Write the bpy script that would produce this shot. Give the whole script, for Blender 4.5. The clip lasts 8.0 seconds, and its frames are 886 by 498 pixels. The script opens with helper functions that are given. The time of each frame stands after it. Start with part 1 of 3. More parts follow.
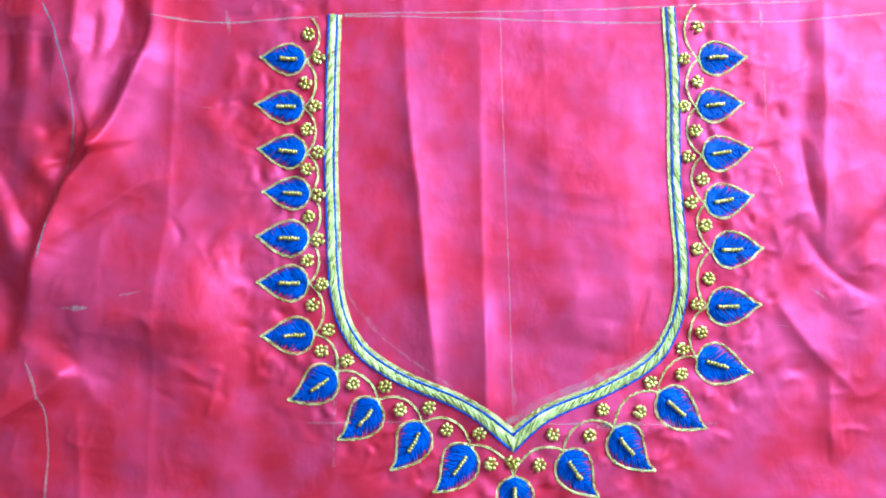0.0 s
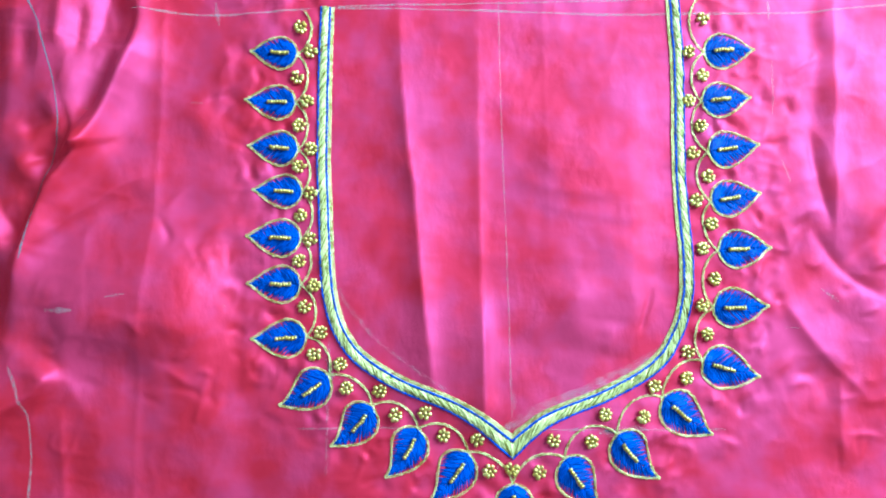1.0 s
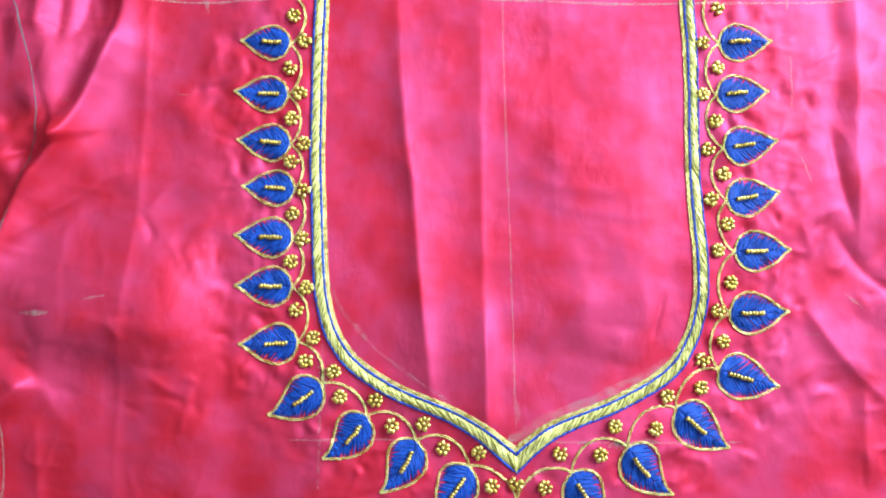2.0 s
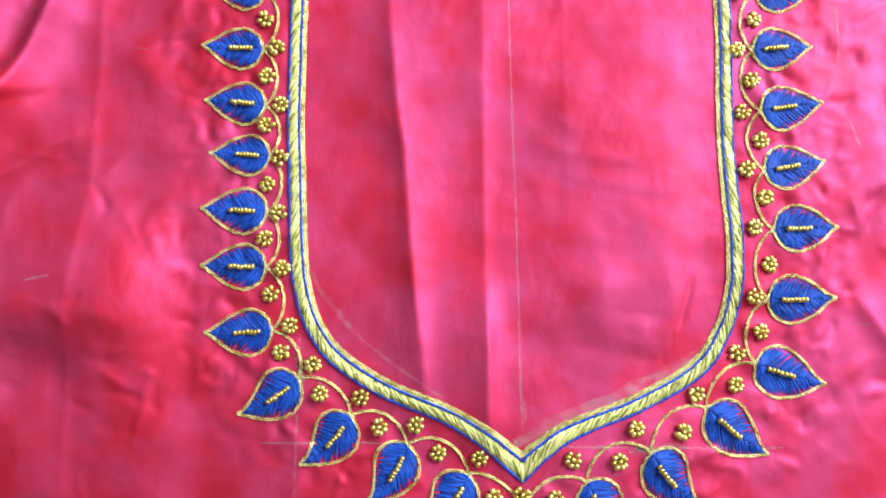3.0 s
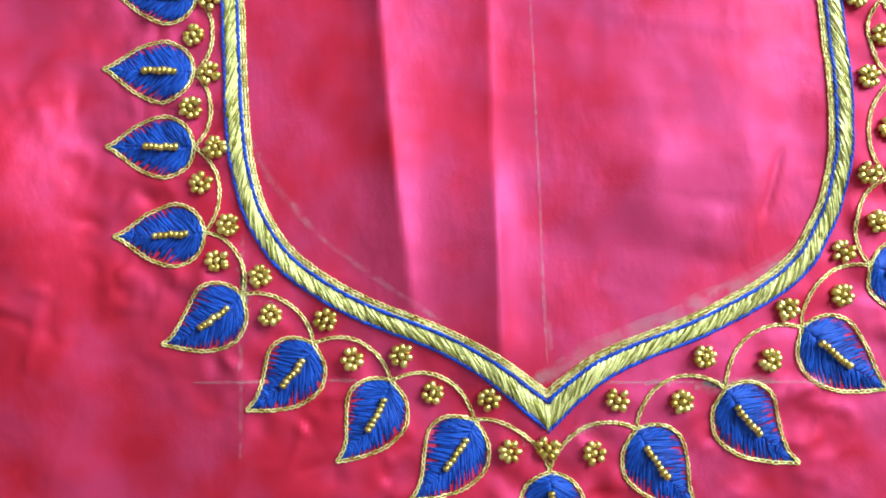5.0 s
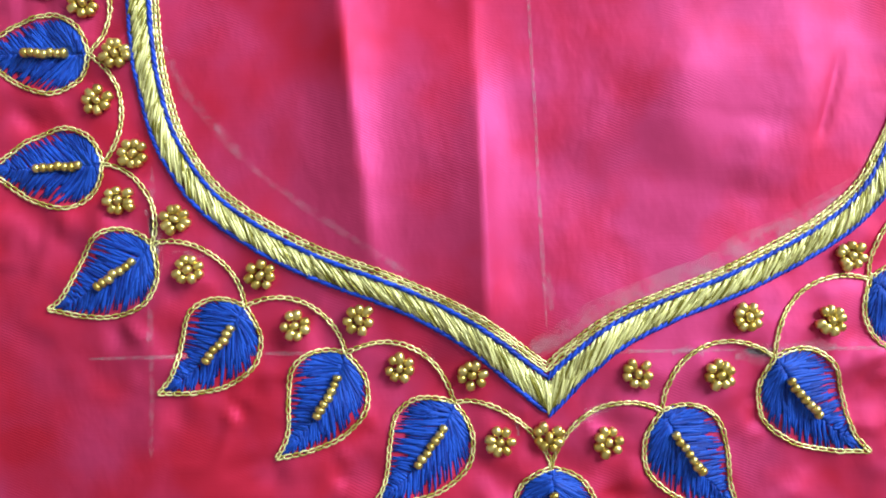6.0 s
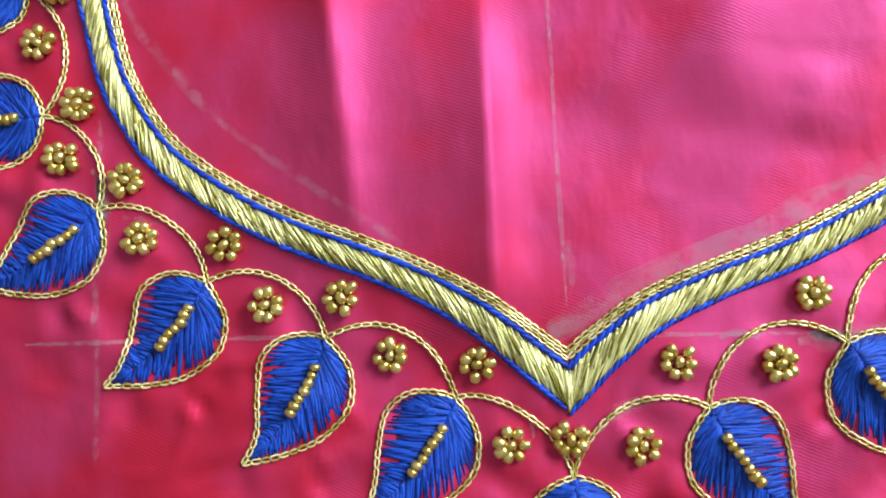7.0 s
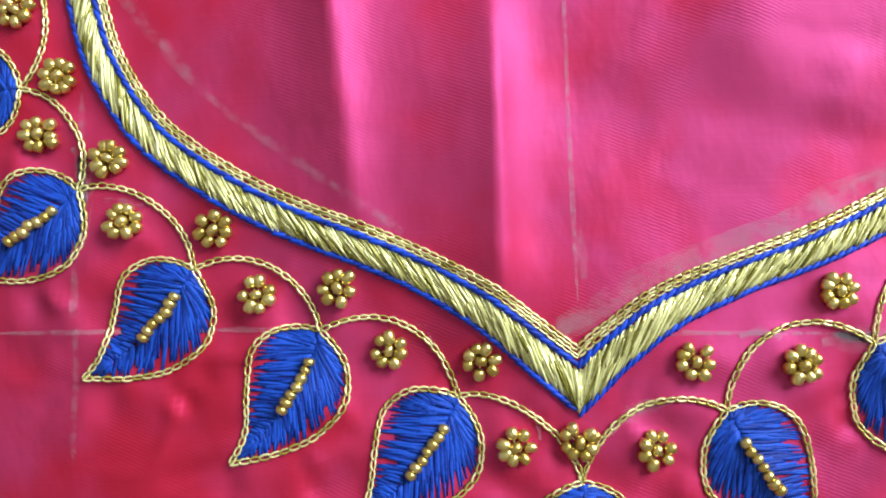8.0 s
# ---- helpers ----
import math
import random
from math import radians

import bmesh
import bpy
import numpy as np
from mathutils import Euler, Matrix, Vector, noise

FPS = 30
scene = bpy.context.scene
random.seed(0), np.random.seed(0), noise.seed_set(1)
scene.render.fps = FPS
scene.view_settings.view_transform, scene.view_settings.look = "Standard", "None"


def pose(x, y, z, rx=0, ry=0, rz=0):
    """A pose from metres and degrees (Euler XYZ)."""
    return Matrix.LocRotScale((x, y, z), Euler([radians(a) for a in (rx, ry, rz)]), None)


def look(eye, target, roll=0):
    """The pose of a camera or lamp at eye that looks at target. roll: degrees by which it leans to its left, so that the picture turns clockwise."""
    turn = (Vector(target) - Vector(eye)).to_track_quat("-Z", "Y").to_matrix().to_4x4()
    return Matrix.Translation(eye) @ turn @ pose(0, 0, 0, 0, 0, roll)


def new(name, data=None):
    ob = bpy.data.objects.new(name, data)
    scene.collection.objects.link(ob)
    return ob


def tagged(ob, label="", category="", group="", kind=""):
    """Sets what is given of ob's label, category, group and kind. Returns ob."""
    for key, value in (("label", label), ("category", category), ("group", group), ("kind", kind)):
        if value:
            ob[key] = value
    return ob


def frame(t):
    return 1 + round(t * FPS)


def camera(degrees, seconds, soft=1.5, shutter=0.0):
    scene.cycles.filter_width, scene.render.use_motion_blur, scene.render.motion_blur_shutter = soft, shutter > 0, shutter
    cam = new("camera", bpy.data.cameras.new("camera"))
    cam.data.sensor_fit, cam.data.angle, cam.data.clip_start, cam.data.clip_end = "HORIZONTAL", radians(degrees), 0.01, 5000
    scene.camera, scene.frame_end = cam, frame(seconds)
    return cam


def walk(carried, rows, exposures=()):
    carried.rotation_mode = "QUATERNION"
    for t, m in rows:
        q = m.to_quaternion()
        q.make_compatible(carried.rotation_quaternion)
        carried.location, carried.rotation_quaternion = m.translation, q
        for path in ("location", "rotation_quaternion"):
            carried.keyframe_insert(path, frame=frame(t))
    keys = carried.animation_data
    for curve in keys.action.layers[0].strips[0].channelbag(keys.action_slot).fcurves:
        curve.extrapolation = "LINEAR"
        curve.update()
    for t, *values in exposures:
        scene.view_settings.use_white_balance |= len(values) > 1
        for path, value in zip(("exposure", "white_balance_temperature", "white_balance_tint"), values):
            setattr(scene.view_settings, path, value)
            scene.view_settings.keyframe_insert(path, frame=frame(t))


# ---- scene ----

# ---------------------------------------------------------------- camera and walk
cam = camera(65.2, 8.0, soft=1.9)
ROWS = [  # seconds, place in metres, tilts and turn in degrees (0, 0, 0 looks straight down)
    (0.0, 0.00071, -0.00512, 0.36632, 4.345, -2.891, -0.096),
    (0.5, 0.00195, -0.00397, 0.36324, 4.206, -2.840, -0.209),
    (1.0, 0.00458, -0.00489, 0.35427, 4.432, -2.651, -0.152),
    (2.5, 0.00797, -0.00982, 0.31657, 5.269, -2.456, 0.167),
    (3.0, 0.01256, -0.01433, 0.29139, 5.289, -2.020, 0.232),
    (3.5, 0.01444, -0.01812, 0.26994, 4.752, -1.910, 0.134),
    (4.0, 0.01500, -0.02536, 0.25112, 4.128, -1.677, -0.075),
    (4.5, 0.02191, -0.03451, 0.23090, 4.110, 0.010, -0.388),
    (4.7, 0.02376, -0.03578, 0.22415, 3.465, 0.356, -0.575),
    (5.8, 0.02746, -0.04817, 0.17238, 2.196, -1.115, -1.422),
    (6.0, 0.02917, -0.05117, 0.16419, 2.574, -0.874, -1.468),
    (6.5, 0.03201, -0.05480, 0.15076, 2.637, -0.098, -1.581),
    (7.0, 0.03381, -0.06097, 0.13692, 4.145, 0.888, -1.651),
    (7.5, 0.03453, -0.05999, 0.13367, 3.134, 1.402, -1.354),
    (8.0, 0.03187, -0.06083, 0.12853, 3.474, 0.340, -0.770),
]
EXPOSURES = [  # seconds, stops, kelvin, tint: the film's camera warms and darkens its picture as it comes closer
    (0.0, 0.0, 4620, -20), (1.2, 0.0, 4540, -20), (2.4, -0.08, 6950, 0), (3.6, -0.16, 6200, -6), (4.6, -0.22, 6350, -7),
    (6.2, -0.43, 6350, 6), (8.0, -0.46, 6250, 9),
]
walk(cam, [(t, pose(x, y, z, rx, ry, rz)) for t, x, y, z, rx, ry, rz in ROWS], EXPOSURES)

# ---------------------------------------------------------------- light
world = bpy.data.worlds.new("daylight")
scene.world = world
world.use_nodes = True
sky = world.node_tree.nodes.new("ShaderNodeTexSky")
sky.sky_type, sky.sun_disc = "NISHITA", False
sky.sun_elevation, sky.sun_rotation = radians(40), radians(150)
world.node_tree.nodes["Background"].inputs["Strength"].default_value = 0.1
world.node_tree.links.new(sky.outputs[0], world.node_tree.nodes["Background"].inputs[0])

ROOM = 1.9       # half the room's width
HIGH = 2.5
EAST = 1.5       # the wall with the window
WIN = (0.35, 1.65, 0.5, 1.7)  # window: y from, y to, z from, z to, in the wall at +x
# window out of view, placed by which sides of the folds are bright
lamp_data = bpy.data.lights.new("window_daylight", "AREA")
lamp_data.shape, lamp_data.size, lamp_data.size_y = "RECTANGLE", WIN[1] - WIN[0], WIN[3] - WIN[2]
lamp_data.energy, lamp_data.color = 126.0, (0.93, 0.97, 1.0)
lamp = new("window_daylight", lamp_data)
lamp.matrix_world = look((EAST + 0.02, (WIN[0] + WIN[1]) / 2, (WIN[2] + WIN[3]) / 2), (0.0, 0.0, 0.2))


# ---------------------------------------------------------------- materials
def material(name):
    m = bpy.data.materials.new(name)
    m.use_nodes = True
    return m, m.node_tree.nodes, m.node_tree.links, m.node_tree.nodes["Principled BSDF"]


def noise_node(n, l, coords, scale, detail=3.0, rough=0.55):
    x = n.new("ShaderNodeTexNoise")
    x.inputs["Scale"].default_value, x.inputs["Detail"].default_value = scale, detail
    x.inputs["Roughness"].default_value = rough
    l.new(coords, x.inputs["Vector"])
    return x.outputs[0]


def ramp(n, l, fac, stops):
    x = n.new("ShaderNodeValToRGB")
    l.new(fac, x.inputs[0])
    e = x.color_ramp.elements
    while len(e) < len(stops):
        e.new(0.5)
    for k, (p, c) in enumerate(stops):
        e[k].position, e[k].color = p, (*c, 1)
    return x.outputs[0]


def maths(n, l, op, a, b):
    x = n.new("ShaderNodeMath")
    x.operation = op
    for k, v in enumerate((a, b)):
        if isinstance(v, (int, float)):
            x.inputs[k].default_value = v
        else:
            l.new(v, x.inputs[k])
    return x.outputs[0]


def bump(n, l, height, strength, distance):
    x = n.new("ShaderNodeBump")
    x.inputs["Strength"].default_value, x.inputs["Distance"].default_value = strength, distance
    l.new(height, x.inputs["Height"])
    return x.outputs[0]


def silk_material():
    m, n, l, p = material("shot_silk")
    co = n.new("ShaderNodeTexCoord").outputs["Object"]
    # red and pink patches: the silk's shot colour, and shade blobs painted with it
    big = maths(n, l, "ADD", maths(n, l, "MULTIPLY", noise_node(n, l, co, 15.0, 1.0, 0.5), 0.55), maths(n, l, "MULTIPLY", noise_node(n, l, co, 62.0, 2.0, 0.5), 0.45))
    fine = noise_node(n, l, co, 260.0, 3.0, 0.6)
    base = ramp(n, l, big, [(0.40, (0.44, 0.009, 0.012)), (0.49, (0.44, 0.016, 0.038)), (0.60, (0.42, 0.026, 0.074))])
    gloss_tint = ramp(n, l, big, [(0.40, (0.78, 0.090, 0.33)), (0.58, (0.80, 0.135, 0.50))])
    # weave: fine twill lines, stronger in some places, and slubs along both thread directions
    wave = n.new("ShaderNodeTexWave")
    wave.wave_type, wave.bands_direction = "BANDS", "Y"
    wave.inputs["Scale"].default_value, wave.inputs["Distortion"].default_value = 500.0, 2.0
    wave.inputs["Detail"].default_value = 1.0
    tilt = n.new("ShaderNodeMapping")
    tilt.inputs["Rotation"].default_value = (0, 0, radians(22))
    l.new(co, tilt.inputs["Vector"])
    l.new(tilt.outputs[0], wave.inputs["Vector"])
    thread = n.new("ShaderNodeMapping")
    thread.inputs["Scale"].default_value = (30.0, 1800.0, 1.0)
    l.new(co, thread.inputs["Vector"])
    slub = noise_node(n, l, thread.outputs[0], 1.0, 2.0)
    patch = ramp(n, l, noise_node(n, l, co, 38.0, 2.0), [(0.52, (0.02, 0.02, 0.02)), (0.68, (0.85, 0.85, 0.85))])
    twill = maths(n, l, "MULTIPLY", wave.outputs[1], patch)
    relief = maths(n, l, "ADD", maths(n, l, "MULTIPLY", twill, 0.9), maths(n, l, "ADD", maths(n, l, "MULTIPLY", slub, 0.5), fine))
    nrm = bump(n, l, relief, 0.32, 0.00010)
    # small soft crinkles, uneven over the cloth
    crease = n.new("ShaderNodeMapping")
    crease.inputs["Scale"].default_value = (1.0, 0.6, 1.0)
    crease.inputs["Rotation"].default_value = (0, 0, radians(-25))
    l.new(co, crease.inputs["Vector"])
    where = ramp(n, l, noise_node(n, l, co, 24.0, 2.0), [(0.38, (0.1, 0.1, 0.1)), (0.62, (1, 1, 1))])
    crinkle = bump(n, l, maths(n, l, "MULTIPLY", noise_node(n, l, crease.outputs[0], 210.0, 2.0, 0.45), where), 0.5, 0.0006)
    l.new(crinkle, nrm.node.inputs["Normal"])
    l.new(base, p.inputs["Base Color"])
    l.new(nrm, p.inputs["Normal"])
    p.inputs["Roughness"].default_value = 0.5
    p.inputs["Specular IOR Level"].default_value = 0.08
    gl = n.new("ShaderNodeBsdfAnisotropic")
    gl.inputs["Roughness"].default_value = 0.62
    l.new(gloss_tint, gl.inputs["Color"])
    l.new(nrm, gl.inputs["Normal"])
    mix = n.new("ShaderNodeMixShader")
    mix.inputs[0].default_value = 0.25
    l.new(p.outputs[0], mix.inputs[1])
    l.new(gl.outputs[0], mix.inputs[2])
    l.new(mix.outputs[0], n["Material Output"].inputs[0])
    return m


def thread_material(name, dark, light, rough, metal, spread=0.5, shine=0.3):
    """Thread whose strands differ a little in tone."""
    m, n, l, p = material(name)
    co = n.new("ShaderNodeTexCoord").outputs["Object"]
    isle = n.new("ShaderNodeNewGeometry").outputs["Random Per Island"]
    grain = noise_node(n, l, co, 1500.0, 2.0)
    tone = maths(n, l, "ADD", maths(n, l, "MULTIPLY", isle, spread), maths(n, l, "MULTIPLY", grain, 1.0 - spread))
    l.new(ramp(n, l, tone, [(0.18, dark), (0.62, light)]), p.inputs["Base Color"])
    p.inputs["Roughness"].default_value, p.inputs["Metallic"].default_value = rough, metal
    p.inputs["Specular IOR Level"].default_value = shine
    l.new(bump(n, l, grain, 0.35, 0.00015), p.inputs["Normal"])
    return m


def bead_material():
    m, n, l, p = material("gold_bead")
    rnd = n.new("ShaderNodeObjectInfo").outputs["Random"]
    co = n.new("ShaderNodeTexCoord").outputs["Object"]
    tone = maths(n, l, "ADD", maths(n, l, "MULTIPLY", rnd, 0.7), maths(n, l, "MULTIPLY", noise_node(n, l, co, 900.0), 0.3))
    l.new(ramp(n, l, tone, [(0.1, (0.58, 0.43, 0.09)), (0.9, (0.88, 0.75, 0.29))]), p.inputs["Base Color"])
    p.inputs["Metallic"].default_value, p.inputs["Roughness"].default_value = 0.9, 0.3
    return m


def chalk_material(name, colour, low, high, scale=900.0, most=0.6):
    m, n, l, p = material(name)
    co = n.new("ShaderNodeTexCoord").outputs["Object"]
    p.inputs["Base Color"].default_value = (*colour, 1)
    p.inputs["Roughness"].default_value = 0.9
    mask = ramp(n, l, noise_node(n, l, co, scale, 4.0, 0.7), [(low, (0, 0, 0)), (high, (1, 1, 1))])
    l.new(maths(n, l, "MULTIPLY", mask, most), p.inputs["Alpha"])
    return m


def plain_material(name, a, b, scale, rough):
    m, n, l, p = material(name)
    co = n.new("ShaderNodeTexCoord").outputs["Object"]
    l.new(ramp(n, l, noise_node(n, l, co, scale), [(0.3, a), (0.7, b)]), p.inputs["Base Color"])
    p.inputs["Roughness"].default_value = rough
    return m


SILK = silk_material()
BLUE = thread_material("blue_silk_thread", (0.005, 0.024, 0.23), (0.015, 0.080, 0.53), 0.55, 0.0, 0.6, 0.2)
CORD = thread_material("blue_cord_thread", (0.005, 0.025, 0.30), (0.012, 0.07, 0.66), 0.5, 0.0, 0.6)
# pale and dark strands here paint in the band's glints and shaded gaps
ZARI = thread_material("gold_zari_thread", (0.24, 0.22, 0.03), (0.98, 0.98, 0.47), 0.26, 0.36, 0.75)
CHAIN = thread_material("gold_chain_thread", (0.44, 0.37, 0.07), (1.0, 0.95, 0.46), 0.24, 0.35, 0.7)
BEAD = bead_material()
CHALK = chalk_material("white_tailor_chalk", (0.56, 0.52, 0.58), 0.36, 0.80, 900.0, 0.75)
FAINT = chalk_material("faint_tailor_chalk", (0.56, 0.50, 0.58), 0.36, 0.85, 700.0, 0.5)
CHALK_BLUE = chalk_material("blue_grey_chalk", (0.22, 0.25, 0.34), 0.25, 0.5)
SMUDGE = chalk_material("rubbed_chalk", (0.60, 0.48, 0.58), 0.34, 0.85, 240.0, 0.2)
SMUDGE_THIN = chalk_material("thinly_rubbed_chalk", (0.58, 0.48, 0.60), 0.40, 0.90, 420.0, 0.14)
# assumed finishes of the unseen room, toned for how much light they bounce
PLASTER = plain_material("cream_plaster", (0.36, 0.33, 0.29), (0.42, 0.39, 0.35), 3.0, 0.85)
TILE = plain_material("pale_floor", (0.42, 0.38, 0.34), (0.52, 0.48, 0.43), 6.0, 0.4)
WHITE = plain_material("white_paint", (0.76, 0.76, 0.75), (0.82, 0.82, 0.81), 8.0, 0.5)


# ---------------------------------------------------------------- mesh helpers
class Builder:
    def __init__(self):
        self.verts, self.faces, self.count = [], [], 0

    def strand(self, pts, radius, sides=5, flat=1.0):
        """A thread along pts with tapered ends; flat: its height over its width."""
        pts = np.asarray(pts, float)
        n = len(pts)
        t = np.gradient(pts, axis=0)
        t /= np.linalg.norm(t, axis=1)[:, None] + 1e-12
        side = np.cross(t, (0, 0, 1.0))
        side /= np.linalg.norm(side, axis=1)[:, None] + 1e-12
        up = np.cross(side, t)
        r = np.broadcast_to(np.asarray(radius, float), (n,))
        a = np.arange(sides) * 2 * np.pi / sides
        ring = pts[:, None] + r[:, None, None] * (np.cos(a)[None, :, None] * side[:, None] + flat * np.sin(a)[None, :, None] * up[:, None])
        self.verts.append(ring.reshape(-1, 3))
        c = self.count
        for i in range(n - 1):
            for k in range(sides):
                k2 = (k + 1) % sides
                self.faces.append((c + i * sides + k, c + i * sides + k2, c + (i + 1) * sides + k2, c + (i + 1) * sides + k))
        self.faces.append(tuple(c + k for k in range(sides))[::-1])
        self.faces.append(tuple(c + (n - 1) * sides + k for k in range(sides)))
        self.count += n * sides

    def mesh(self, name, mat, smooth=True):
        me = bpy.data.meshes.new(name)
        me.from_pydata(np.concatenate(self.verts).tolist(), [], self.faces)
        me.materials.append(mat)
        if smooth:
            me.polygons.foreach_set("use_smooth", [True] * len(me.polygons))
        me.update()
        return me


def part(name, data, parent, label="", matrix=None):
    ob = new(name, data)
    ob.parent = parent
    if matrix is not None:
        ob.matrix_basis = matrix
    if label:
        ob["label"] = label
    return ob


def spline(points, step=0.0005):
    """A smooth line through points, evenly stepped: its places and directions in the plane."""
    p = np.asarray(points, float)
    p = np.vstack([2 * p[0] - p[1], p, 2 * p[-1] - p[-2]])
    out = []
    for i in range(1, len(p) - 2):
        u = np.linspace(0, 1, 24, endpoint=False)[:, None]
        a, b, c, d = p[i - 1 : i + 3]
        out.append(0.5 * (2 * b + (c - a) * u + (2 * a - 5 * b + 4 * c - d) * u**2 + (3 * b - a - 3 * c + d) * u**3))
    return evenly(np.vstack([*out, p[-2:-1]]), step)


def evenly(p, step=0.0005):
    s = np.r_[0, np.cumsum(np.linalg.norm(np.diff(p, axis=0), axis=1))]
    n = max(4, int(s[-1] / step) + 1)
    q = np.stack([np.interp(np.linspace(0, s[-1], n), s, p[:, k]) for k in (0, 1)], 1)
    t = np.gradient(q, axis=0)
    t /= np.linalg.norm(t, axis=1)[:, None] + 1e-12
    return q, t, s[-1]


def bezier(a, b, c, d, n=40):
    u = np.linspace(0, 1, n)[:, None]
    a, b, c, d = (np.asarray(v, float) for v in (a, b, c, d))
    return (1 - u) ** 3 * a + 3 * (1 - u) ** 2 * u * b + 3 * (1 - u) * u**2 * c + u**3 * d


# ---------------------------------------------------------------- the cloth's surface
class Lumps:
    """Smooth seeded noise in the plane; size: metres from lump to lump."""

    def __init__(self, seed, size):
        self.grid, self.size = np.random.default_rng(seed).uniform(-1, 1, (128, 128)), size

    def __call__(self, x, y):
        u, v = np.asarray(x) / self.size + 64.37, np.asarray(y) / self.size + 64.71
        i, j = np.floor(u).astype(int), np.floor(v).astype(int)
        fu, fv = u - i, v - j
        fu, fv = fu**3 * (fu * (6 * fu - 15) + 10), fv**3 * (fv * (6 * fv - 15) + 10)
        g = self.grid
        at = lambda a, b: g[a % 128, b % 128]
        return (at(i, j) * (1 - fu) + at(i + 1, j) * fu) * (1 - fv) + (at(i, j + 1) * (1 - fu) + at(i + 1, j + 1) * fu) * fv


def along(x, y, line):
    """Signed distance from a broken line (plus: to its left), and how far along it the nearest place is, 0 to 1."""
    best, sign, where = np.full(np.shape(x), 1e9), np.zeros(np.shape(x)), np.zeros(np.shape(x))
    for k in range(len(line) - 1):
        (ax, ay), (bx, by) = line[k], line[k + 1]
        dx, dy = bx - ax, by - ay
        u = np.clip(((x - ax) * dx + (y - ay) * dy) / (dx * dx + dy * dy), 0, 1)
        ex, ey = x - ax - u * dx, y - ay - u * dy
        d = np.hypot(ex, ey)
        near = d < best
        best = np.where(near, d, best)
        sign = np.where(near, np.sign(dx * ey - dy * ex), sign)
        where = np.where(near, (k + u) / (len(line) - 1), where)
    return best * sign, where


# Folds in millimetres: height, width to the left and right of the line, sharpness (1 creased, 2 rounded), fade at the ends, line
FOLDS = [
    (14.0, 7, 32, 1.25, 0.15, [(-136, 190), (-135, 134), (-138, 117), (-143, 105), (-148, 92), (-154, 78), (-158, 71), (-168, 59), (-177, 45), (-182, 31), (-188, 9), (-200, -20)]),
    (7.0, 11, 8, 1.3, 0.2, [(-158, 70), (-161, 78), (-173, 115), (-174, 190)]),
    (-7.0, 7, 9, 2, 0.15, [(-150, 190), (-149, 122), (-164, 84), (-183, 46), (-196, 14), (-206, -24)]),
    (5.0, 10, 14, 1.6, 0.3, [(-200, 180), (-196, 110), (-207, 55)]),
    (-9.0, 30, 30, 2, 0.2, [(-224, 190), (-228, 60), (-222, 10), (-224, -60)]),
    (6.5, 9, 11, 2, 0.3, [(-232, 80), (-205, 40), (-190, -4)]),
    (3.0, 7, 7, 2, 0.4, [(-200, 72), (-168, 50)]),
    (-3.5, 4, 5, 1.5, 0.25, [(-174, 135), (-172, 108), (-164, 76)]),
    (-3.0, 4, 4, 1.5, 0.3, [(-216, 68), (-200, 44), (-186, 18)]),
    (-2.8, 4, 3, 1.4, 0.35, [(-190, 62), (-177, 71), (-171, 81)]),
    (-4.0, 5, 5, 1.5, 0.3, [(-139, 152), (-140, 133), (-144, 119)]),
    (-3.0, 4, 4, 1.5, 0.3, [(-164, 152), (-165, 134), (-165, 118)]),
    (-4.0, 6, 6, 2, 0.3, [(-210, 151), (-211, 122), (-206, 98)]),
    (-3.0, 5, 5, 2, 0.35, [(-194, 143), (-192, 125), (-190, 109)]),
    (-3.0, 5, 5, 1.8, 0.35, [(-192, 80), (-183, 85), (-173, 92)]),
    (-2.6, 4, 4, 1.6, 0.35, [(-179, 50), (-178, 63), (-174, 72)]),
    (-3.0, 5, 4, 1.5, 0.3, [(-152, 170), (-155, 140), (-160, 118)]),
    (-4.0, 8, 9, 2, 0.3, [(-214, 14), (-206, -8), (-204, -38)]),
    (2.0, 5, 3, 1.5, 0.3, [(-214, 150), (-206, 120), (-212, 95)]),
    (3.6, 4, 15, 1.3, 0.25, [(-118, 62), (-137, 56), (-151, 46), (-164, 38), (-176, 28), (-184, 20)]),
    (6.5, 14, 30, 1.6, 0.35, [(-90, -24), (-108, -17), (-128, -13), (-150, -15), (-190, -28)]),
    (7.0, 75, 30, 2, 0.2, [(-80, 0), (-150, -6), (-250, -20)]),
    (8.0, 16, 5, 1.4, 0.2, [(-232, -82), (-204, -64), (-177, -48), (-166, -34)]),
    (-4.0, 18, 14, 2, 0.4, [(-118, -36), (-165, -38)]),
    (1.0, 3.5, 10, 1, 0.1, [(-122, 170), (-124, 40), (-128, -30), (-134, -130)]),
    (2.0, 4, 16, 1, 0.2, [(-166, -52), (-165, -140)]),
    (-7.0, 44, 36, 2, 0.2, [(-260, -112), (-160, -98), (-95, -112), (-60, -150)]),
    (2.5, 14, 14, 2, 0.4, [(-148, -45), (-146, -110)]),
    (-1.6, 8, 10, 2, 0.4, [(-98, 60), (-106, 38), (-100, 8)]),
    (1.6, 8, 7, 2, 0.4, [(-112, 100), (-92, 76)]),
]
